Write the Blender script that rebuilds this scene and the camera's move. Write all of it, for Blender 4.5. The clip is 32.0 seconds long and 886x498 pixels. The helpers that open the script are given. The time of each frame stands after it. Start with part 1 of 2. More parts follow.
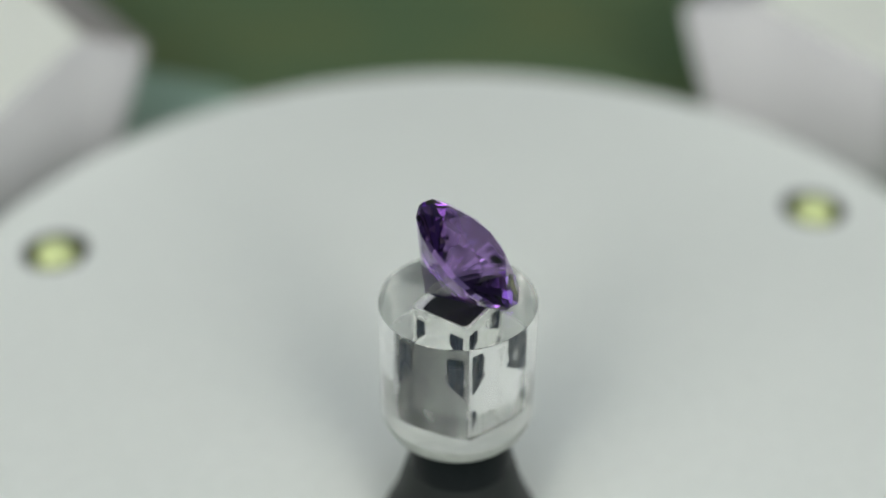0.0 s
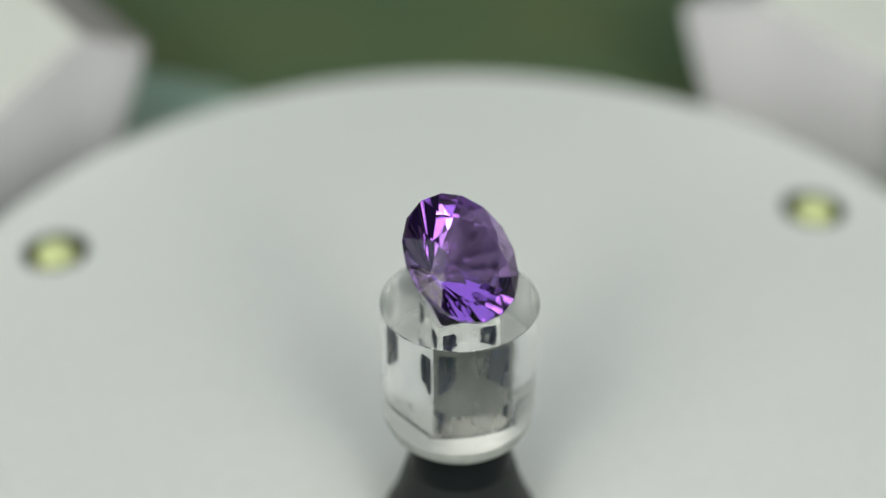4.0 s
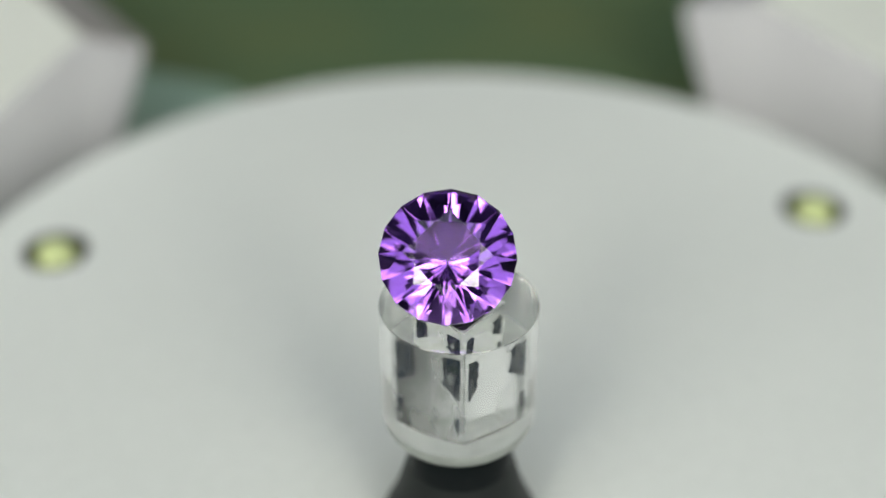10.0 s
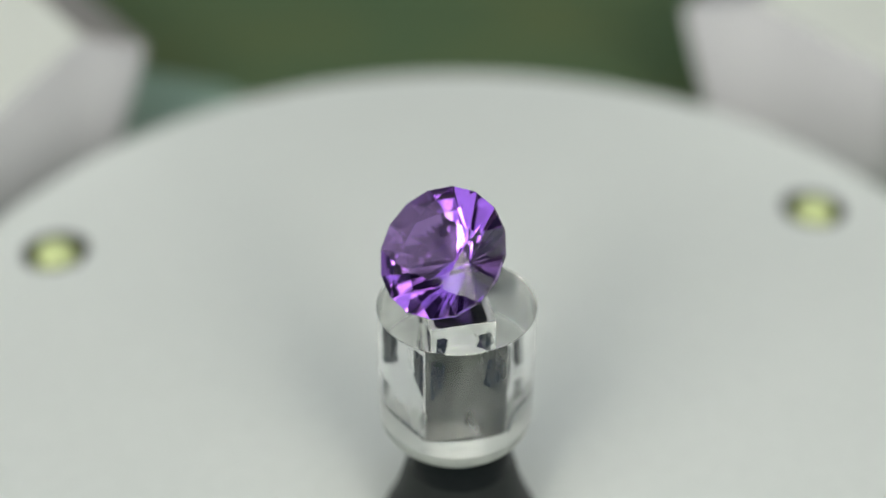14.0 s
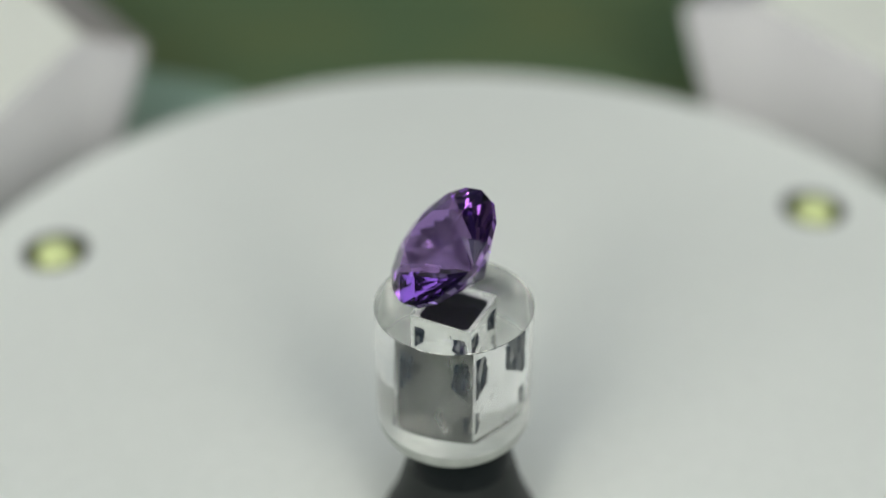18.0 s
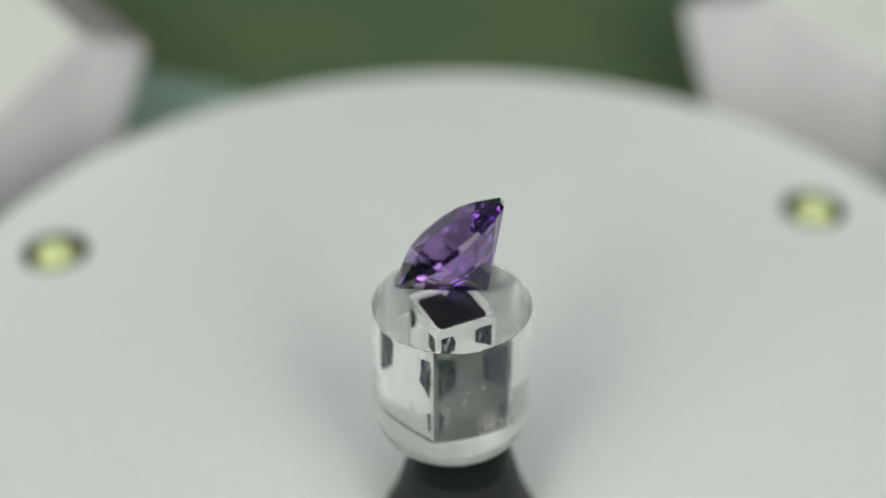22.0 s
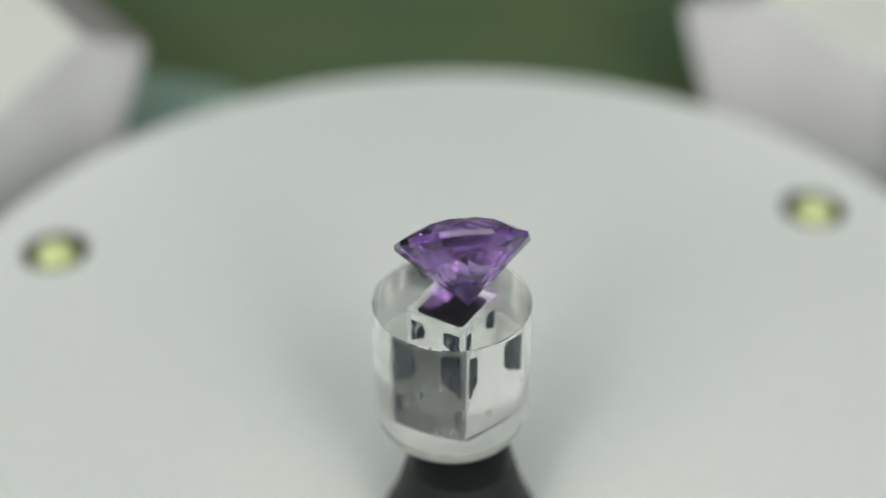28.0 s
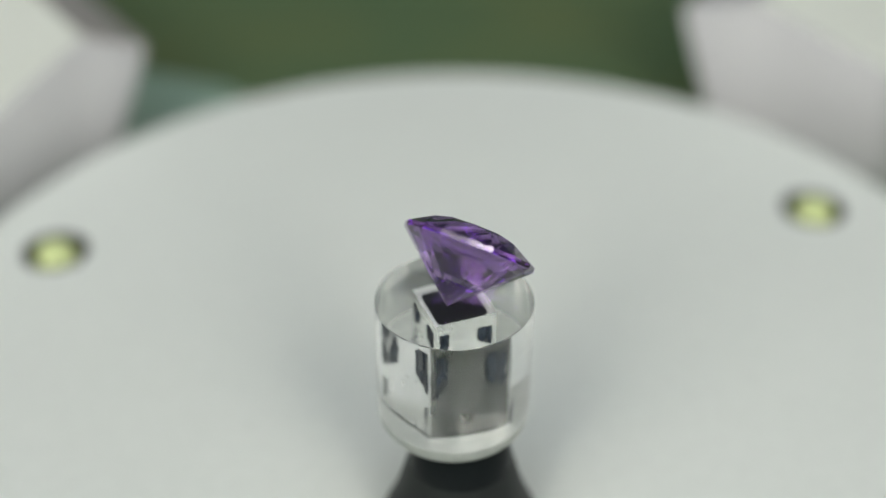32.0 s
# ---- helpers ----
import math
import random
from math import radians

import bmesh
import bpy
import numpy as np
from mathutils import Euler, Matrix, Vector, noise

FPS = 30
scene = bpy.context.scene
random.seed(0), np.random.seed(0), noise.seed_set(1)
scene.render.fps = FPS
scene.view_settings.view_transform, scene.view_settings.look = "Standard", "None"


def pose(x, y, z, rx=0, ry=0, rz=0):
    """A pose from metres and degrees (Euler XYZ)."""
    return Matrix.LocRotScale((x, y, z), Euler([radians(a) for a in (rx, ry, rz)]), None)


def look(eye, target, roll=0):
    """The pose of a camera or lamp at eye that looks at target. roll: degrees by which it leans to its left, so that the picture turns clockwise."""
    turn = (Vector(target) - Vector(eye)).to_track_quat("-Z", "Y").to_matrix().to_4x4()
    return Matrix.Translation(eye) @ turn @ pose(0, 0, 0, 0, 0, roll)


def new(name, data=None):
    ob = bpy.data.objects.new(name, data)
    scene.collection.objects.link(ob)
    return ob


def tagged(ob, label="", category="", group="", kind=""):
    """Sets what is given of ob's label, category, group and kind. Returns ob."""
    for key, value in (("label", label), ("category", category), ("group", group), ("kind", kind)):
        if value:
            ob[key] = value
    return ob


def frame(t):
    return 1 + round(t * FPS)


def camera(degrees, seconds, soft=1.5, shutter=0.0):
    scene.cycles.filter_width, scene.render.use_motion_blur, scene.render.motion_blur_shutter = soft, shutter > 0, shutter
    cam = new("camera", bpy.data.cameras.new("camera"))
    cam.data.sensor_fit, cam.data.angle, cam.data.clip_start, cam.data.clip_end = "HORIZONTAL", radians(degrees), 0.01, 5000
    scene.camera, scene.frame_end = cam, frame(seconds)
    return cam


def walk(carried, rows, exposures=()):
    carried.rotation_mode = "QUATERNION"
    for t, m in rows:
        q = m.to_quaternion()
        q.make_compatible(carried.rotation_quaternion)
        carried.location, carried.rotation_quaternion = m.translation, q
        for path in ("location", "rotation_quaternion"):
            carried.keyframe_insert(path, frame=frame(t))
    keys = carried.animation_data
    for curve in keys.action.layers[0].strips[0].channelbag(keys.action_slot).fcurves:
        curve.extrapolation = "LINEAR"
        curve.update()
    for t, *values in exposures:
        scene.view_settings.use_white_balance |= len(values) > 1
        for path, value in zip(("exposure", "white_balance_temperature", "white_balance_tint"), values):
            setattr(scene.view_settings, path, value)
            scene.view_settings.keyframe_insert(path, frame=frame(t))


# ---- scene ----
MM = 0.001
SECONDS = 32.0
cam = camera(34.0, SECONDS)
EYE = pose(-0.944 * MM, -85.49 * MM, 87.87 * MM, 90 - 35.21)
# the film starts slightly cooler
walk(cam, [(0.0, EYE), (SECONDS, EYE)], [(0.0, 0.0, 6380, 10), (1.2, 0.02, 6470, 10), (5.0, 0.02, 6500, 10), (SECONDS, 0.02, 6500, 10)])
# close-up lens: the stone is sharp, the plate behind it is not
cam.data.dof.use_dof = True
cam.data.dof.focus_distance = 0.1035
cam.data.dof.aperture_fstop = 11.0

# ---- light ----
world = bpy.data.worlds.new("world")
scene.world = world
world.use_nodes = True
world.node_tree.nodes["Background"].inputs[0].default_value = (0.8, 0.9, 1.0, 1)
world.node_tree.nodes["Background"].inputs[1].default_value = 0.02
scene.view_settings.exposure = 0.0


def area_lamp(name, at, target, wide, high, watts, colour):
    data = bpy.data.lights.new(name, "AREA")
    data.shape, data.size, data.size_y, data.energy, data.color = "RECTANGLE", wide, high, watts, colour
    ob = new(name, data)
    ob.matrix_world = look(at, target)
    return ob


def toward(heading, elevation, distance):
    """A place seen from the stone: heading in degrees to the right of the camera's side, elevation above the plate."""
    h, e = radians(heading), radians(elevation)
    return (distance * math.sin(h) * math.cos(e), -distance * math.cos(h) * math.cos(e), 0.025 + distance * math.sin(e))


# a soft lamp on either side of the camera, each with a hot core behind its diffuser, and a dim overhead fill
for heading, elevation, wide, high, glow, core in ((-34.5, 38.0, 0.46, 0.53, 4.0, 12.5), (33.0, 36.0, 0.42, 0.56, 4.0, 12.5)):
    area_lamp("soft_lamp", toward(heading, elevation, 0.95), (0, 0.02, 0.02), wide, high, glow * math.pi * wide * high, (1.0, 0.965, 0.88))
    area_lamp("lamp_core", toward(heading * 0.82, elevation - 5.0, 0.93), (0, 0.02, 0.02), 0.17, 0.19, core * math.pi * 0.17 * 0.19, (1.0, 0.965, 0.88))
# added fill sheet overhead, no lamp of the place: lifts the plate's shadows
area_lamp("overhead_fill", (0.0, -0.40, 1.8), (0, -0.40, 0), 2.4, 1.0, 9.4, (0.79, 0.885, 0.97))
# added fill from behind the camera, set in a made-up window out of view
area_lamp("window_fill", (0.0, -1.53, 0.93), (0, 0, 0.93), 1.2, 0.66, 4.2, (0.90, 0.95, 1.0))


# ---- materials ----
def material(name, colour, rough, metal=0.0, **more):
    m = bpy.data.materials.new(name)
    m.use_nodes = True
    b = m.node_tree.nodes["Principled BSDF"]
    b.inputs["Base Color"].default_value = (*colour, 1)
    b.inputs["Roughness"].default_value = rough
    b.inputs["Metallic"].default_value = metal
    for key, value in more.items():
        b.inputs[key.replace("_", " ")].default_value = value
    return m


def mottled(name, low, high, rough, scales=(60, 900), bump=0.0, depth=0.0001, stretch=(1, 1, 1), **more):
    """A surface with a colour that drifts at two scales, and a fine relief."""
    m = material(name, low, rough, **more)
    t = m.node_tree
    b = t.nodes["Principled BSDF"]
    at = t.nodes.new("ShaderNodeTexCoord")
    big, fine = t.nodes.new("ShaderNodeTexNoise"), t.nodes.new("ShaderNodeTexNoise")
    drawn = t.nodes.new("ShaderNodeVectorMath")
    drawn.operation = "MULTIPLY"
    drawn.inputs[1].default_value = stretch
    t.links.new(at.outputs["Object"], drawn.inputs[0])
    for n, scale in ((big, scales[0]), (fine, scales[1])):
        n.inputs["Scale"].default_value = scale
        n.inputs["Detail"].default_value = 5
        t.links.new(drawn.outputs[0], n.inputs["Vector"])
    both = t.nodes.new("ShaderNodeMath")
    both.operation = "MULTIPLY_ADD"
    both.inputs[1].default_value = 0.45
    t.links.new(fine.outputs[0], both.inputs[0])
    half = t.nodes.new("ShaderNodeMath")
    half.operation = "MULTIPLY"
    half.inputs[1].default_value = 0.55
    t.links.new(big.outputs[0], half.inputs[0])
    t.links.new(half.outputs[0], both.inputs[2])
    ramp = t.nodes.new("ShaderNodeValToRGB")
    ramp.color_ramp.elements[0].position, ramp.color_ramp.elements[1].position = 0.35, 0.65
    ramp.color_ramp.elements[0].color, ramp.color_ramp.elements[1].color = (*low, 1), (*high, 1)
    t.links.new(both.outputs[0], ramp.inputs[0])
    t.links.new(ramp.outputs[0], b.inputs["Base Color"])
    if bump:
        relief = t.nodes.new("ShaderNodeBump")
        relief.inputs["Strength"].default_value = bump
        relief.inputs["Distance"].default_value = depth
        t.links.new(fine.outputs[0], relief.inputs["Height"])
        t.links.new(relief.outputs[0], b.inputs["Normal"])
    return m


WHITE_PLATE = mottled("white_plate", (0.72, 0.76, 0.72), (0.765, 0.805, 0.765), 0.55, (25, 700), 0.05, Specular_IOR_Level=0.35)
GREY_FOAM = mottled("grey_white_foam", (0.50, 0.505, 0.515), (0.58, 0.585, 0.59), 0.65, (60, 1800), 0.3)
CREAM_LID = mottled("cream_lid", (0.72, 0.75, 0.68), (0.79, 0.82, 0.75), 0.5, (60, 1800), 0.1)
FOOT_SHEET = mottled("grey_green_sheet", (0.25, 0.37, 0.29), (0.31, 0.43, 0.34), 0.6, (60, 1800), 0.1)
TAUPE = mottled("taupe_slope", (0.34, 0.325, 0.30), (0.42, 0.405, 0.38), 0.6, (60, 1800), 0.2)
GREEN_CLOTH = mottled("green_cloth", (0.060, 0.122, 0.060), (0.118, 0.150, 0.056), 0.85, (26, 1500), 0.5)
BLACK = mottled("black_plastic", (0.005, 0.007, 0.008), (0.010, 0.013, 0.014), 0.3, (200, 4000), 0.1, Specular_IOR_Level=0.08)
STEEL = mottled("dark_steel", (0.012, 0.016, 0.015), (0.20, 0.21, 0.20), 0.22, (620, 2300), 0.05, 0.00002, stretch=(1, 1, 0.16), Metallic=1.0)
DARK_FLARE = mottled("dark_flare", (0.008, 0.011, 0.011), (0.015, 0.019, 0.018), 0.5, (200, 3000), 0.1, Specular_IOR_Level=0.3)
BLACK_SHAFT = mottled("black_shaft", (0.006, 0.007, 0.008), (0.012, 0.013, 0.014), 0.7, (200, 4000), 0.1, Specular_IOR_Level=0.1)
# pale colour that paints the bright reflection along the bore's upper edge
RIM_GLINT = mottled("rim_glint", (0.42, 0.44, 0.44), (0.56, 0.58, 0.58), 0.4, (500, 3000), 0.1, 0.00002)
ACRYLIC = material("clear_acrylic", (1.0, 1.0, 1.0), 0.0, IOR=1.49, Transmission_Weight=1.0)
PUTTY = material("clear_putty", (0.97, 0.97, 0.97), 0.05, IOR=1.12, Transmission_Weight=1.0)


def tinted_stone(name, colour, held, ior):
    """Clear stone. Light takes the colour on its way in and out, and the deeper one each time that it is thrown back inside; the outer gloss stays white."""
    m = bpy.data.materials.new(name)
    m.use_nodes = True
    t = m.node_tree
    t.nodes.remove(t.nodes["Principled BSDF"])
    through_it, off_it = t.nodes.new("ShaderNodeBsdfRefraction"), t.nodes.new("ShaderNodeBsdfAnisotropic")
    rate, both, full = t.nodes.new("ShaderNodeFresnel"), t.nodes.new("ShaderNodeMixShader"), t.nodes.new("ShaderNodeValToRGB")
    through_it.inputs["Color"].default_value, through_it.inputs["IOR"].default_value, through_it.inputs["Roughness"].default_value = (*colour, 1), ior, 0.0
    off_it.inputs["Roughness"].default_value = 0.0
    full.color_ramp.elements[0].position, full.color_ramp.elements[1].position = 0.6, 0.95
    full.color_ramp.elements[0].color, full.color_ramp.elements[1].color = (1, 1, 1, 1), (*held, 1)
    rate.inputs["IOR"].default_value = ior
    t.links.new(rate.outputs[0], both.inputs[0])
    t.links.new(rate.outputs[0], full.inputs[0])
    t.links.new(full.outputs[0], off_it.inputs["Color"])
    t.links.new(through_it.outputs[0], both.inputs[1])
    t.links.new(off_it.outputs[0], both.inputs[2])
    t.links.new(both.outputs[0], t.nodes["Material Output"].inputs["Surface"])
    return m


def drilled_wall(name):
    """The wall of the bore: clear acrylic with tool marks along it, smooth and ground by turns."""
    m = material(name, (1.0, 1.0, 1.0), 0.05, IOR=1.49, Transmission_Weight=1.0)
    t = m.node_tree
    at, drawn, marks, rough = (t.nodes.new("ShaderNode" + n) for n in ("TexCoord", "VectorMath", "TexNoise", "MapRange"))
    drawn.operation = "MULTIPLY"
    drawn.inputs[1].default_value = (1, 1, 0.3)
    marks.inputs["Scale"].default_value, marks.inputs["Detail"].default_value = 700, 4
    for key, value in (("From Min", 0.38), ("From Max", 0.66), ("To Min", 0.05), ("To Max", 0.32)):
        rough.inputs[key].default_value = value
    t.links.new(at.outputs["Object"], drawn.inputs[0])
    t.links.new(drawn.outputs[0], marks.inputs["Vector"])
    t.links.new(marks.outputs[0], rough.inputs["Value"])
    t.links.new(rough.outputs[0], t.nodes["Principled BSDF"].inputs["Roughness"])
    return m


def smeared(m):
    """Lets a thin layer break up in upright streaks."""
    t = m.node_tree
    at, drawn, streaks, cover = (t.nodes.new("ShaderNode" + n) for n in ("TexCoord", "VectorMath", "TexNoise", "MapRange"))
    drawn.operation = "MULTIPLY"
    drawn.inputs[1].default_value = (1, 1, 0.22)
    streaks.inputs["Scale"].default_value, streaks.inputs["Detail"].default_value = 2600, 4
    for key, value in (("From Min", 0.34), ("From Max", 0.56), ("To Min", 0.15), ("To Max", 0.92)):
        cover.inputs[key].default_value = value
    t.links.new(at.outputs["Object"], drawn.inputs[0])
    t.links.new(drawn.outputs[0], streaks.inputs["Vector"])
    t.links.new(streaks.outputs[0], cover.inputs["Value"])
    t.links.new(cover.outputs[0], t.nodes["Principled BSDF"].inputs["Alpha"])
    return m


def frosted_face(name, colour, passing):
    """A ground face that scatters the light that reaches it from either side."""
    m = bpy.data.materials.new(name)
    m.use_nodes = True
    t = m.node_tree
    t.nodes.remove(t.nodes["Principled BSDF"])
    back, front = t.nodes.new("ShaderNodeBsdfDiffuse"), t.nodes.new("ShaderNodeBsdfTranslucent")
    both, grain, ramp = t.nodes.new("ShaderNodeMixShader"), t.nodes.new("ShaderNodeTexNoise"), t.nodes.new("ShaderNodeValToRGB")
    at = t.nodes.new("ShaderNodeTexCoord")
    t.links.new(at.outputs["Object"], grain.inputs["Vector"])
    grain.inputs["Scale"].default_value, grain.inputs["Detail"].default_value = 900, 5
    ramp.color_ramp.elements[0].position, ramp.color_ramp.elements[1].position = 0.35, 0.6
    ramp.color_ramp.elements[0].color, ramp.color_ramp.elements[1].color = (*(c * 0.84 for c in colour), 1), (*colour, 1)
    t.links.new(grain.outputs[0], ramp.inputs[0])
    for node in (back, front):
        t.links.new(ramp.outputs[0], node.inputs["Color"])
    both.inputs[0].default_value = passing
    t.links.new(back.outputs[0], both.inputs[1])
    t.links.new(front.outputs[0], both.inputs[2])
    # where the grinding is light, the face stays half clear
    clear, all_of_it = t.nodes.new("ShaderNodeBsdfGlass"), t.nodes.new("ShaderNodeMixShader")
    clear.inputs["IOR"].default_value, clear.inputs["Roughness"].default_value = 1.49, 0.10
    all_of_it.inputs[0].default_value = 0.36
    t.links.new(both.outputs[0], all_of_it.inputs[1])
    t.links.new(clear.outputs[0], all_of_it.inputs[2])
    t.links.new(all_of_it.outputs[0], t.nodes["Material Output"].inputs["Surface"])
    return m


AMETHYST = tinted_stone("amethyst", (0.68, 0.535, 0.83), (0.75, 0.60, 0.87), 1.55)
BORE = drilled_wall("drilled_bore")
DARK_GLUE = smeared(mottled("dark_glue", (0.010, 0.015, 0.020), (0.032, 0.044, 0.060), 0.6, (900, 5000), 0.1, Specular_IOR_Level=0.1))
FROSTED = frosted_face("frosted_foot", (0.61, 0.65, 0.61), 0.3)
DARK_RING = mottled("dark_ring", (0.022, 0.024, 0.014), (0.04, 0.042, 0.026), 0.4, (300, 3000), 0.1)
PHOSPHOR = mottled("yellow_phosphor", (0.60, 0.70, 0.30), (0.68, 0.77, 0.38), 0.45, (300, 3000), 0.2)
# tone of the unseen walls, set so that the stone's depths turn navy
WALL_PAINT = mottled("wall_paint", (0.20, 0.22, 0.26), (0.25, 0.27, 0.31), 0.7, (2, 60), 0.1, 0.001)
FLOOR_WOOD = mottled("floor_wood", (0.20, 0.13, 0.08), (0.30, 0.20, 0.12), 0.45, (3, 80), 0.1, 0.001)
TABLE_WOOD = mottled("table_wood", (0.25, 0.16, 0.09), (0.33, 0.22, 0.13), 0.45, (6, 120), 0.1, 0.001)


# ---- building helpers ----
def mesh_of(name, bm, mat, smooth=None, turned=()):
    bmesh.ops.recalc_face_normals(bm, faces=bm.faces)
    bmesh.ops.reverse_faces(bm, faces=list(turned))
    me = bpy.data.meshes.new(name)
    if smooth is not None:
        for f in bm.faces:
            f.smooth = True
        for e in bm.edges:
            e.smooth = len(e.link_faces) == 2 and e.calc_face_angle(0) < radians(smooth)
    bm.to_mesh(me)
    bm.free()
    me.materials.append(mat)
    return me


def part(name, bm, mat, parent, label="", smooth=None, turned=()):
    ob = new(name, mesh_of(name, bm, mat, smooth, turned))
    ob.parent = parent
    return tagged(ob, label)


def thing(name, bm, mat, label, category, smooth=None, group="", kind=""):
    return tagged(new(name, mesh_of(name, bm, mat, smooth)), label, category, group, kind)


def empty(name, m, label, category, group="", kind=""):
    ob = new(name)
    ob.empty_display_size = 0.004
    ob.matrix_world = m
    return tagged(ob, label, category, group, kind)


def lathe(profile, steps=96, cx=0.0, cy=0.0):
    """A closed body of revolution from (radius, z) pairs in millimetres; a radius of 0 closes an end."""
    bm = bmesh.new()
    rings = []
    for r, z in profile:
        if r < 1e-6:
            rings.append([bm.verts.new((cx * MM, cy * MM, z * MM))])
        else:
            rings.append([bm.verts.new(((cx + r * math.cos(2 * math.pi * k / steps)) * MM, (cy + r * math.sin(2 * math.pi * k / steps)) * MM, z * MM)) for k in range(steps)])
    for a, b in zip(rings, rings[1:]):
        for k in range(steps):
            j = (k + 1) % steps
            if len(a) == 1:
                bm.faces.new((a[0], b[k], b[j]))
            elif len(b) == 1:
                bm.faces.new((a[k], a[j], b[0]))
            else:
                bm.faces.new((a[k], a[j], b[j], b[k]))
    return bm


def box(x0, x1, y0, y1, z0, z1, bevel=0.0, segments=2):
    """A box from its limits in metres, with rounded edges."""
    bm = bmesh.new()
    bmesh.ops.create_cube(bm, size=1, matrix=Matrix.Translation(((x0 + x1) / 2, (y0 + y1) / 2, (z0 + z1) / 2)) @ Matrix.Diagonal((x1 - x0, y1 - y0, z1 - z0, 1)))
    if bevel:
        bmesh.ops.bevel(bm, geom=list(bm.edges), offset=bevel, segments=segments, affect="EDGES", profile=0.5)
    return bm


# ---- the room, added out of view for bounce and reflections ----
TOP = -6.0  # the cloth's height, mm
tagged(thing("floor", box(-1.6, 1.6, -1.5, 1.7, -0.85, -0.75), FLOOR_WOOD, "brown wooden floor under the table", "floor"), kind="structure")
thing("ceiling", box(-1.6, 1.6, -1.5, 1.7, 1.85, 1.95), WALL_PAINT, "plain slate-grey ceiling, added out of view", "ceiling", kind="structure")
thing("wall_north", box(-1.6, 1.6, 1.7, 1.8, -0.75, 1.85), WALL_PAINT, "plain slate-grey wall, added out of view", "wall", kind="structure")
south = empty("wall_south", pose(0, 0, 0), "plain slate-grey wall with a wide window, added out of view", "wall", kind="structure")
for x0, x1, z0, z1 in ((-1.6, -0.66, -0.75, 1.85), (0.66, 1.6, -0.75, 1.85), (-0.66, 0.66, -0.75, 0.54), (-0.66, 0.66, 1.32, 1.85)):
    part("wall_piece", box(x0, x1, -1.6, -1.5, z0, z1), WALL_PAINT, south)
# unseen window, added as a setting for the fill behind the camera
window = empty("added_window", pose(0, -1.55, 0.93), "white-framed window added out of view behind the camera", "window", kind="structure")
for x0, x1, z0, z1 in ((-0.66, -0.61, -0.39, 0.39), (0.61, 0.66, -0.39, 0.39), (-0.61, 0.61, -0.39, -0.34), (-0.61, 0.61, 0.34, 0.39), (-0.225, -0.195, -0.34, 0.34), (0.195, 0.225, -0.34, 0.34)):
    part("window_frame", box(x0, x1, -0.035, 0.035, z0, z1, 0.003), CREAM_LID, window)
part("window_sill", box(-0.70, 0.70, 0.051, 0.13, -0.42, -0.392, 0.004), CREAM_LID, window)
thing("wall_west", box(-1.7, -1.6, -1.5, 1.7, -0.75, 1.85), WALL_PAINT, "plain slate-grey wall, added out of view", "wall", kind="structure")
thing("wall_east", box(1.6, 1.7, -1.5, 1.7, -0.75, 1.85), WALL_PAINT, "plain slate-grey wall, added out of view", "wall", kind="structure")

table = empty("table", pose(0, 0.3, -0.75), "wooden table under the green cloth", "table")
part("tabletop", box(-0.8, 0.8, -0.6, 0.6, 0.715, 0.743, 0.004), TABLE_WOOD, table)
for lx in (-0.74, 0.74):
    for ly in (-0.54, 0.54):
        part("leg", box(lx - 0.03, lx + 0.03, ly - 0.03, ly + 0.03, 0, 0.715, 0.004), TABLE_WOOD, table)
thing("table_cloth", box(-0.78, 0.78, -0.28, 0.88, -0.0069, TOP * MM, 0.0002), GREEN_CLOTH, "dark green felt cloth spread over the table", "cloth")

# ---- the white plate with its small lights ----
PX, PY, PR = 1.1, 23.6, 55.2
plate = empty("round_plate", pose(PX * MM, PY * MM, TOP * MM), "round satin white plate with small lights let into it", "plate")
LIGHTS = ((-41.6, 38.6), (39.6, 46.7))
bm = lathe([(0, 0), (PR - 0.8, 0), (PR - 0.2, 0.3), (PR, 0.9), (PR, 4.6), (PR - 0.3, 5.5), (PR - 1.0, 6.0), (PR - 1.6, 6.0)], 160)
for x, y in LIGHTS:
    rings = [[bm.verts.new(((x - PX + r * math.cos(k * math.pi / 24)) * MM, (y - PY + r * math.sin(k * math.pi / 24)) * MM, z * MM)) for k in range(48)] for r, z in ((3.6, 6.0), (3.45, 5.9), (3.45, 4.2))]
    for a, b in zip(rings, rings[1:]):
        for k in range(48):
            bm.faces.new((a[k], b[k], b[(k + 1) % 48], a[(k + 1) % 48]))
    bm.faces.new(rings[-1])
bmesh.ops.triangle_fill(bm, use_beauty=True, edges=[e for e in bm.edges if len(e.link_faces) == 1])
part("disc", bm, WHITE_PLATE, plate, smooth=30)
for x, y in LIGHTS:
    ring = part("light_ring", lathe([(0, 4.22), (3.40, 4.22), (3.42, 6.0), (3.5, 6.06), (3.25, 6.08), (2.95, 5.8), (2.85, 4.6), (0, 4.5)], 48, x - PX, y - PY), DARK_RING, plate, "dark olive cup of a small light", smooth=40)
    part("lens", lathe([(0, 4.51), (2.15, 4.51), (2.15, 5.3), (2.05, 5.95), (1.75, 6.5), (1.2, 6.9), (0.55, 7.15), (0, 7.2)], 32, x - PX, y - PY - 0.15), PHOSPHOR, ring, "pale yellow domed lens of a small light", smooth=60)


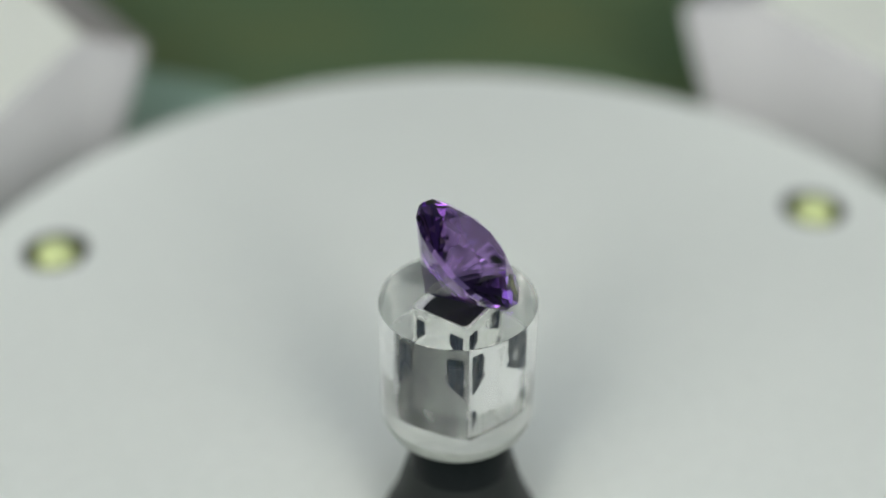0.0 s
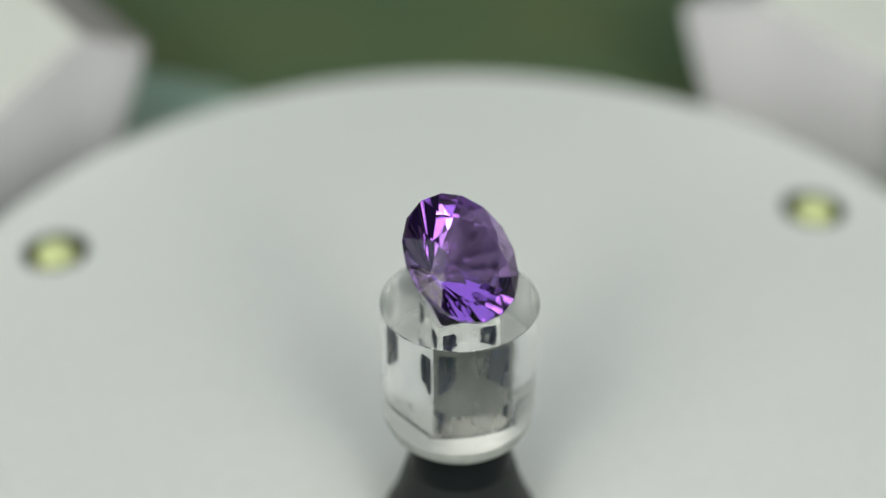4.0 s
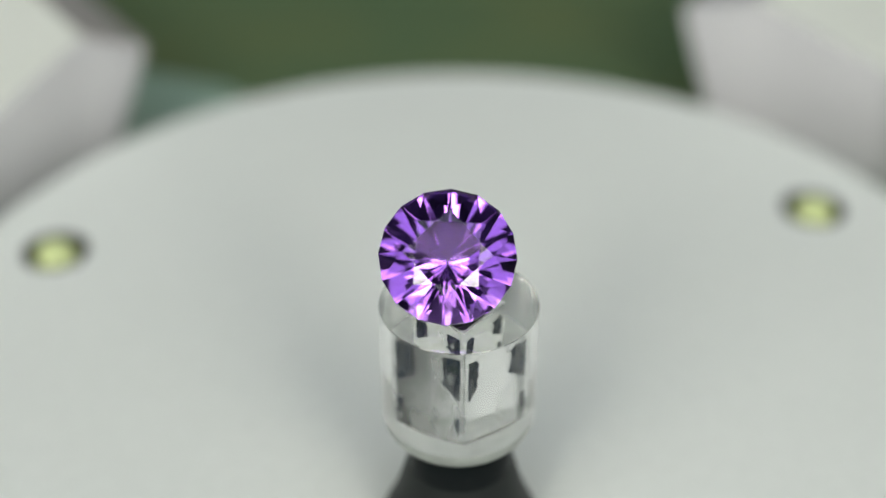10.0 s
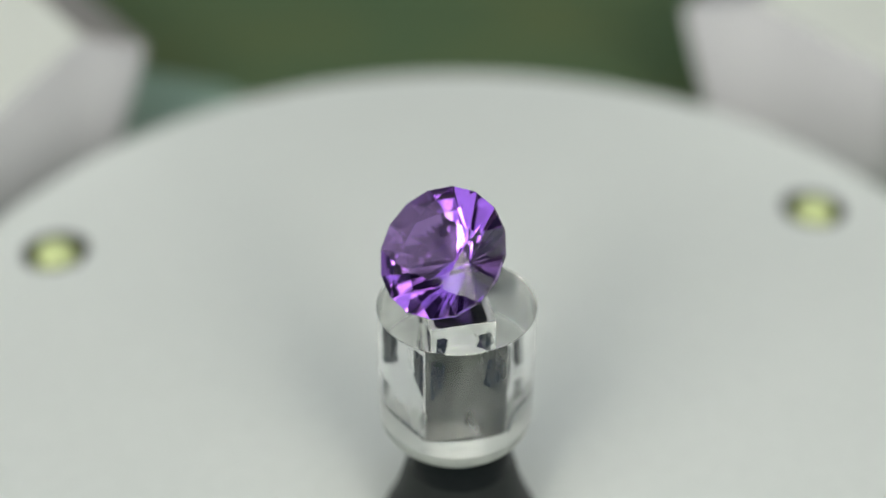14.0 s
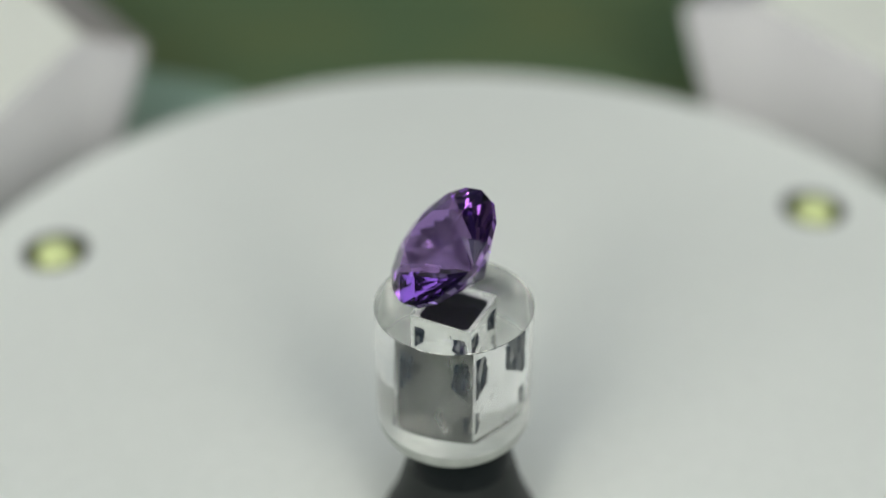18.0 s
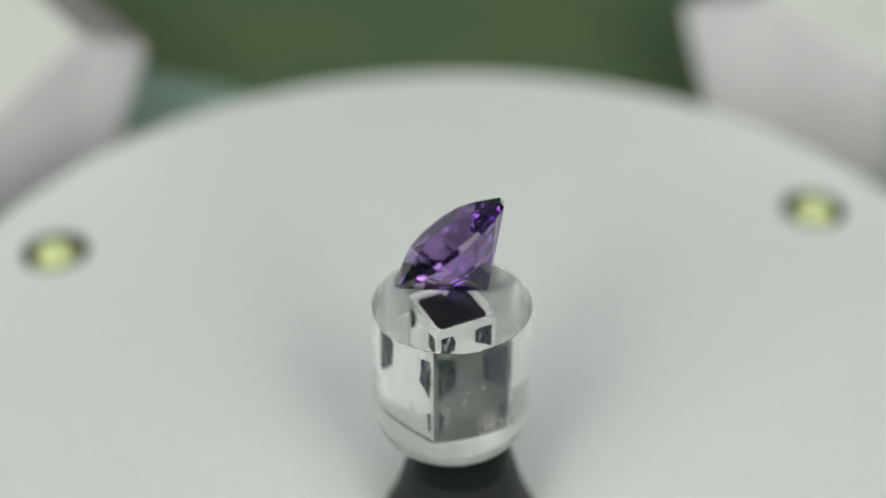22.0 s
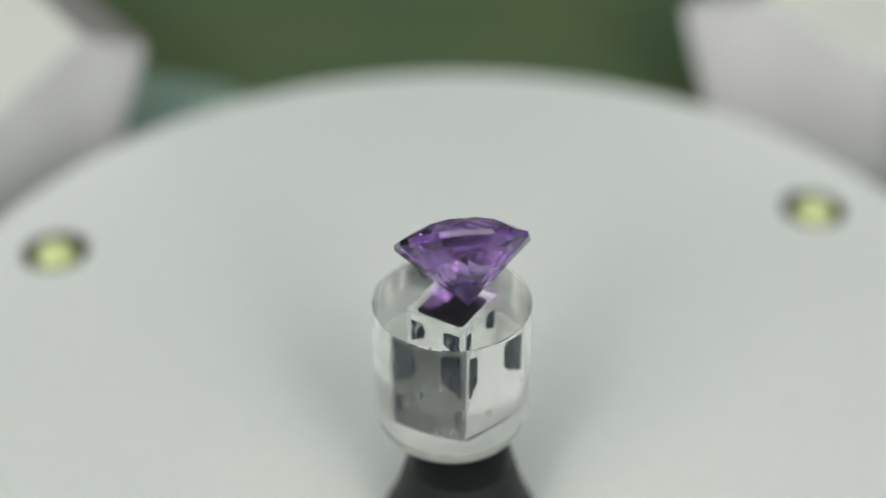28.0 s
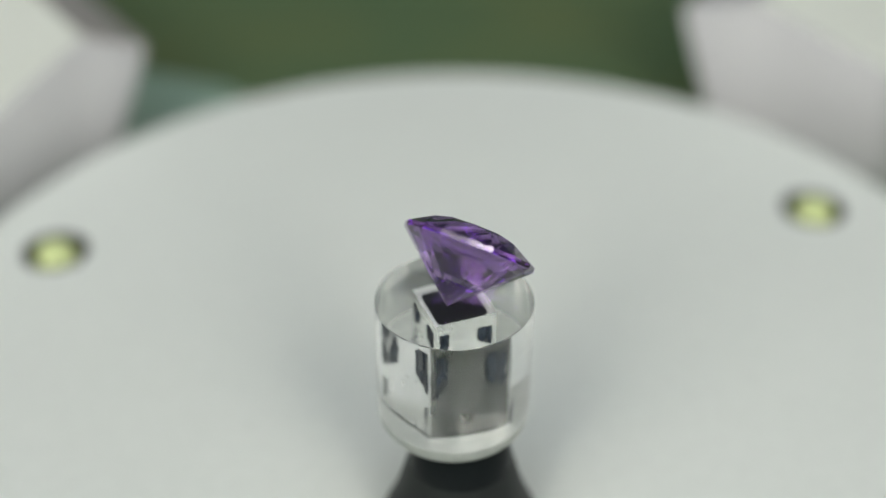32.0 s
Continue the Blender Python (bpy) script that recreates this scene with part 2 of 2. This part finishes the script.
# ---- white blocks beside the plate ----
def white_block(points, slope, slope_label):
    """A block that follows the plate's edge. Points along its inner side, in millimetres: foot (x, y), top (x, y, z), depth outwards (x, y)."""
    root = empty("white_block", pose(0, 0, 0), "matt greyish-white foam block with a cream lid beside the plate", "block", "blocks beside the plate")
    bm = bmesh.new()
    ring = [[bm.verts.new((x * MM, y * MM, z * MM)) for x, y, z in ((fx, fy, TOP), (tx, ty, tz), (tx + ox, ty + oy, tz), (fx + ox, fy + oy, TOP))] for fx, fy, tx, ty, tz, ox, oy in points]
    for a, b in zip(ring, ring[1:]):
        for k in range(4):
            bm.faces.new((a[k], b[k], b[(k + 1) % 4], a[(k + 1) % 4]))
    bm.faces.new(ring[0]), bm.faces.new(ring[-1])
    bmesh.ops.recalc_face_normals(bm, faces=bm.faces)
    bmesh.ops.bevel(bm, geom=list(bm.edges), offset=0.4 * MM, segments=2, affect="EDGES", profile=0.5)
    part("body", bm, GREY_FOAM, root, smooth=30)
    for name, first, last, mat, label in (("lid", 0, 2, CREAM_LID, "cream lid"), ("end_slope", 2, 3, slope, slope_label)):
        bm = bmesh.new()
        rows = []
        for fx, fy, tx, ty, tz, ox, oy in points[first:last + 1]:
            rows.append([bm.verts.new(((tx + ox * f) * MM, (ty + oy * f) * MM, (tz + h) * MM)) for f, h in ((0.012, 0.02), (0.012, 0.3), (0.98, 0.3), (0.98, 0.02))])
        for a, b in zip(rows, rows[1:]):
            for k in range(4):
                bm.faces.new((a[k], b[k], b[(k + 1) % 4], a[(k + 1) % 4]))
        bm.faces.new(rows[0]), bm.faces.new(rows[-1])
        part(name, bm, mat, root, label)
    return root


sheet = bmesh.new()
rows = [[sheet.verts.new((x * MM, y * MM, (TOP + z) * MM)) for x, y in ((-58, 66), (-36.5, 72.5), (-26, 80.5), (-30, 84), (-40, 88), (-58, 90))] for z in (0.01, 0.7)]
sheet.faces.new(rows[0]), sheet.faces.new(rows[1])
for k in range(6):
    sheet.faces.new((rows[0][k], rows[0][(k + 1) % 6], rows[1][(k + 1) % 6], rows[1][k]))
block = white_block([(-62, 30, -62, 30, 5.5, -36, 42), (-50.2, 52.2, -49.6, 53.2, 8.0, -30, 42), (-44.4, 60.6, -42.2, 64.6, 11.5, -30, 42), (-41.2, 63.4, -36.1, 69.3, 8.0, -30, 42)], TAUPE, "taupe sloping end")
part("foot_sheet", sheet, FOOT_SHEET, block, "thin grey-green sheet under the block")
white_block([(66, 40, 66, 40, 5.5, 36, 42), (50.8, 61.5, 50.2, 63.0, 8.0, 30, 42), (38.6, 69.4, 36.9, 74.2, 11.5, 30, 42), (33.0, 71.6, 28.7, 79.1, 8.0, 30, 42)], GREY_FOAM, "greyish sloping end")

# ---- turning spindle, clear stand and stone ----
BASE, CROWN = 11.07, 22.75  # the stand's foot and top, mm
OX, OY = 0.169, 0.253       # the stand sits a little off the turning axis
FOOT = 1.7                  # thickness of the frosted disc under the rod
SIDE = 4.85                 # its square bore
SX = 0.45                   # the spindle below it stands beside the stand's axis
SQUARE_TURN = 55.8          # the bore's turn at the start, degrees


def square(half, z, turn, fillet=0.22, steps=5):
    """A square with rounded corners, its points in order."""
    points = []
    for k in range(4):
        a = radians(turn + 45 + 90 * k)
        mx, my = (half - fillet) * 2 ** 0.5 * math.cos(a), (half - fillet) * 2 ** 0.5 * math.sin(a)
        for j in range(steps):
            b = radians(turn + 90 * k + 90 * j / (steps - 1))
            points.append(((OX + mx + fillet * math.cos(b)) * MM, (OY + my + fillet * math.sin(b)) * MM, z * MM))
    return points


def prism(half, z0, z1, turn, fillet=0.22):
    bm = bmesh.new()
    low = [bm.verts.new(p) for p in square(half, z0, turn, fillet)]
    high = [bm.verts.new(p) for p in square(half, z1, turn, fillet)]
    bm.faces.new(low), bm.faces.new(high)
    for k in range(len(low)):
        j = (k + 1) % len(low)
        bm.faces.new((low[k], low[j], high[j], high[k]))
    return bm


spindle = empty("turning_spindle", pose(SX * MM, 0, 0), "glossy black flared spindle that turns on the plate", "spindle")
part("hub", lathe([(0, 0.02), (4.1, 0.02), (4.15, 0.2), (4.2, 6.0), (4.15, 7.6), (3.95, 8.8), (3.6, 10.0), (3.3, BASE - 0.3), (3.2, BASE - 0.015), (0, BASE - 0.015)], 72), BLACK, spindle, smooth=40)
# near-black body that widens from the hub down to the plate
part("hub_flare", lathe([(4.16, 0.01), (6.4, 0.01), (6.5, 0.2), (6.4, 0.8), (6.1, 1.5), (5.7, 2.4), (5.1, 4.0), (4.75, 5.3), (4.5, 6.2), (4.32, 6.9), (4.2, 7.3), (4.17, 7.3), (4.16, 0.01)], 72), DARK_FLARE, spindle, "near-black flare around the hub, wider towards the plate", smooth=40)

# the stand: a clear rod with a blind square bore from below
stand = empty("display_stand", pose(0, 0, BASE * MM), "clear acrylic rod with a dark square shaft in its bore", "stand")
bm = bmesh.new()
STEPS, RAD = 128, 5.95
rings = []
for r, z in ((RAD - 0.06, FOOT), (RAD, FOOT + 0.06), (RAD, CROWN - BASE - 0.045), (RAD - 0.045, CROWN - BASE)):
    rings.append([bm.verts.new(((OX + r * math.cos(2 * math.pi * k / STEPS)) * MM, (OY + r * math.sin(2 * math.pi * k / STEPS)) * MM, z * MM)) for k in range(STEPS)])
for a, b in zip(rings, rings[1:]):
    for k in range(STEPS):
        bm.faces.new((a[k], a[(k + 1) % STEPS], b[(k + 1) % STEPS], b[k]))
bm.faces.new(rings[-1])
mouth = [bm.verts.new(p) for p in square(SIDE / 2 + 0.14, FOOT, SQUARE_TURN, 0.08)]
low = [bm.verts.new(p) for p in square(SIDE / 2, FOOT + 0.15, SQUARE_TURN, 0.04)]
high = [bm.verts.new(p) for p in square(SIDE / 2, CROWN - BASE - 0.25, SQUARE_TURN, 0.04)]
bm.faces.new(high)
for k in range(len(low)):
    j = (k + 1) % len(low)
    bm.faces.new((low[k], high[k], high[j], low[j])).material_index = 1
    bm.faces.new((mouth[k], low[k], low[j], mouth[j]))
ground = bmesh.ops.triangle_fill(bm, use_beauty=True, edges=[e for e in bm.edges if len(e.link_faces) == 1])
for f in ground["geom"]:
    if isinstance(f, bmesh.types.BMFace):
        f.material_index = 2
rod = part("rod", bm, ACRYLIC, stand, smooth=30)
rod.data.materials.append(BORE)
rod.data.materials.append(FROSTED)
rod.visible_shadow = False  # clear acrylic lets the lamps shine through
part("foot_disc", lathe([(0, 0), (RAD - 1.0, 0), (RAD - 0.7, 0.12), (RAD - 0.42, 0.42), (RAD - 0.2, 0.85), (RAD - 0.07, 1.3), (RAD - 0.06, FOOT - 0.08), (RAD - 0.14, FOOT - 0.004), (0, FOOT - 0.004)], 128, OX, OY), FROSTED, stand, "frosted round foot with a rounded rim", smooth=35)
shaft = part("square_shaft", prism(SIDE / 2 - 0.07, FOOT + 0.004, CROWN - BASE - 0.90, SQUARE_TURN, 0.35), STEEL, stand, "dark polished steel square shaft", smooth=30)
# added pale layer: the bore edge's glint as a solid rim
part("glint_rim", prism(SIDE / 2 - 0.07, CROWN - BASE - 0.895, CROWN - BASE - 0.62, SQUARE_TURN, 0.3), RIM_GLINT, shaft, "pale rim in place of the bore edge's bright reflection", smooth=30)
part("cap", prism(SIDE / 2 - 0.44, CROWN - BASE - 0.615, CROWN - BASE - 0.58, SQUARE_TURN, 0.42), BLACK_SHAFT, shaft, "matt black upper end", smooth=30)

# dark glue that holds the shaft: two ragged spots on each wall of the bore, and drips at its foot
rng = random.Random(4)


def glue_spot(face, across, height, wide, tall):
    """A thin ragged spot on a wall of the bore; across and height (of its middle above the foot) in millimetres."""
    bm = bmesh.new()
    a = radians(SQUARE_TURN + 90 * face)
    out, side = Vector((math.cos(a), math.sin(a), 0)), Vector((-math.sin(a), math.cos(a), 0))
    way = 1 if across > 0 else -1
    near, far, drift = [], [], 0.0
    for k in range(25):
        v = k / 24
        swell = min(1.0, (v + 0.02) / 0.36) * (1.0 if v < 0.93 else 1.0 - 3.0 * (v - 0.93))
        z = height + (v - 0.5) * tall
        drift = 0.82 * drift + 0.22 * rng.uniform(-1, 1)
        near.append((way * (SIDE / 2 - 0.36 - 0.04 * drift), z))
        far.append((way * (SIDE / 2 - 0.44 - wide * swell * (0.85 + 0.25 * drift)), z))
    rim = near + far[::-1]
    low = [bm.verts.new((Vector((OX, OY, z)) + out * (SIDE / 2 + 0.004) + side * u) * MM) for u, z in rim]
    high = [bm.verts.new((Vector((OX, OY, z)) + out * (SIDE / 2 + 0.03) + side * u) * MM) for u, z in rim]
    bm.faces.new(low), bm.faces.new(high)
    for k in range(len(rim)):
        j = (k + 1) % len(rim)
        bm.faces.new((low[k], low[j], high[j], high[k]))
    part("glue_spot", bm, DARK_GLUE, stand, "dark bluish glue spot inside the bore")


for face in range(4):
    for way in (-1, 1):
        glue_spot(face, way, CROWN - BASE - 3.9 + rng.uniform(-0.25, 0.25), 1.05 + rng.uniform(-0.3, 0.35), 3.7 + rng.uniform(-0.4, 0.4))
        if rng.random() < 0.4:
            glue_spot(face, way, 3.5, 0.3, 1.6 + rng.uniform(-0.4, 0.4))

# the stone lies on its pavilion on a dab of clear putty
GEM_AT = (0.902, -0.523, 27.44)
GEM_UP, GEM_FACE, GEM_ROLL = 46.6, 4.1, -2.0  # its axis: elevation and heading at the start; its turn round it, degrees
GIRDLE, TABLE, STAR, HEIGHT, RIM = 5.0, 2.45, 3.28, 1.46, 0.20  # radii of the girdle, the table's corners and the star facets' tips; heights
PAVILION, TIP = (42.4, 41.2), -4.6  # slopes of the facets below the girdle and of those that meet in the point


def cut_stone():
    """A round brilliant as the solid that its facet planes enclose. The axis is z, the girdle lies at z = 0."""
    planes, hand = [], random.Random(7)  # normal and distance of each plane; the cutter's small errors

    def facet(a, b, c):
        a, b, c = (np.array(p, float) for p in (a, b, c))
        n = np.cross(b - a, c - a)
        n /= np.linalg.norm(n) * (1 if n @ a > 0 else -1)
        planes.append((n, n @ a))

    def at(radius, azimuth, z):
        return (radius * math.cos(radians(azimuth)), radius * math.sin(radians(azimuth)), z)

    def sloped(azimuth, slope, z):
        """A pavilion facet that would meet the axis at z."""
        facet((0, 0, z), at(1, azimuth, z + math.tan(radians(slope))), (-math.sin(radians(azimuth)), math.cos(radians(azimuth)), z))

    inner = GIRDLE * math.cos(radians(11.25))
    rise = (HEIGHT - RIM) / (GIRDLE - TABLE)
    star_z = RIM + (GIRDLE - STAR * math.cos(radians(22.5))) * rise
    for k in range(16):
        a = 22.5 * k
        facet(at(GIRDLE, a, 0), at(GIRDLE, a + 22.5, 0), at(GIRDLE, a, 1))
        slope = PAVILION[0] + hand.uniform(-0.35, 0.35)
        sloped(a + 11.25 + hand.uniform(-0.6, 0.6), slope, -RIM - inner * math.tan(radians(slope)))
        sloped(a + hand.uniform(-0.8, 0.8), PAVILION[1] + hand.uniform(-0.45, 0.45), TIP)
    for k in range(8):
        a = 45 * k
        for way in (-1, 1):
            facet(at(GIRDLE, a, RIM), at(GIRDLE, a + way * 22.5, RIM), at(STAR, a, star_z))
        facet(at(GIRDLE, a + 22.5, RIM), at(STAR, a, star_z), at(STAR, a + 45, star_z))
        facet(at(TABLE, a - 22.5, HEIGHT), at(TABLE, a + 22.5, HEIGHT), at(STAR, a, star_z))
    planes.append((np.array((0.0, 0.0, 1.0)), HEIGHT))
    n, d = np.array([p[0] for p in planes]), np.array([p[1] for p in planes])
    corners = []
    for i in range(len(d)):
        for j in range(i + 1, len(d)):
            rows = np.empty((len(d) - j - 1, 3, 3))
            rows[:, 0], rows[:, 1], rows[:, 2] = n[i], n[j], n[j + 1:]
            good = np.abs(np.linalg.det(rows)) > 1e-7
            if good.any():
                sides = np.stack([np.full(good.sum(), d[i]), np.full(good.sum(), d[j]), d[j + 1:][good]], 1)
                met = np.linalg.solve(rows[good], sides[..., None])[..., 0]
                corners.extend(met[(met @ n.T <= d + 1e-6).all(1)])
    points = []
    for c in corners:
        if not any(np.abs(c - p).max() < 2e-4 for p in points):
            points.append(c)
    bm = bmesh.new()
    verts = [bm.verts.new(Vector(p) * MM) for p in points]
    points = np.array(points)
    for normal, reach in planes:
        on = [k for k in range(len(points)) if abs(points[k] @ normal - reach) < 3e-4]
        if len(on) < 3:
            continue
        middle = points[on].mean(0)
        u = points[on[0]] - middle
        u /= np.linalg.norm(u)
        v = np.cross(normal, u)
        on.sort(key=lambda k: math.atan2((points[k] - middle) @ v, (points[k] - middle) @ u))
        bm.faces.new([verts[k] for k in on])
    return bm


gem = empty("gemstone", pose(0, 0, CROWN * MM), "round faceted purple amethyst lying tilted on the clear stand", "gemstone")
tilt = Matrix.Translation((GEM_AT[0] * MM, GEM_AT[1] * MM, (GEM_AT[2] - CROWN) * MM)) @ pose(0, 0, 0, 0, 0, GEM_FACE) @ pose(0, 0, 0, 0, 90 - GEM_UP, 0) @ pose(0, 0, 0, 0, 0, GEM_ROLL)
whole = cut_stone()
for name, least, most, label in (("table", 0.98, 2, "flat eight-sided table"), ("crown", 0.2, 0.98, "stars, kites and halves of the crown"), ("girdle", -0.2, 0.2, ""), ("pavilion", -2, -0.2, "pointed pavilion")):
    bm = whole.copy()
    bm.normal_update()
    bmesh.ops.delete(bm, geom=[f for f in bm.faces if not least <= f.normal.z < most], context="FACES")
    bm.transform(tilt)
    me = bpy.data.meshes.new(name)
    bm.to_mesh(me)
    bm.free()
    me.materials.append(AMETHYST)
    tagged(new(name, me), label).parent = gem
whole.free()

bm = lathe([(0, 0.0), (0.22, 0.0), (0.22, 0.1), (0.16, 0.6), (0.14, 0.9), (0.14, 1.2), (0, 1.25)], 32, GEM_AT[0] + 0.3, GEM_AT[1])
putty = thing("putty_dab", bm, PUTTY, "small clear dab of putty under the stone", "putty", smooth=60)
putty.location.z = CROWN * MM


def motions():
    turn_rate = -9.53
    times = [k * 2.0 for k in range(17)]
    for ob, x, z in ((spindle, SX, 0.0), (stand, 0.0, BASE), (gem, 0.0, CROWN), (putty, 0.0, CROWN)):
        walk(ob, [(t, pose(x * MM, 0, z * MM, 0, 0, turn_rate * t)) for t in times])


motions()
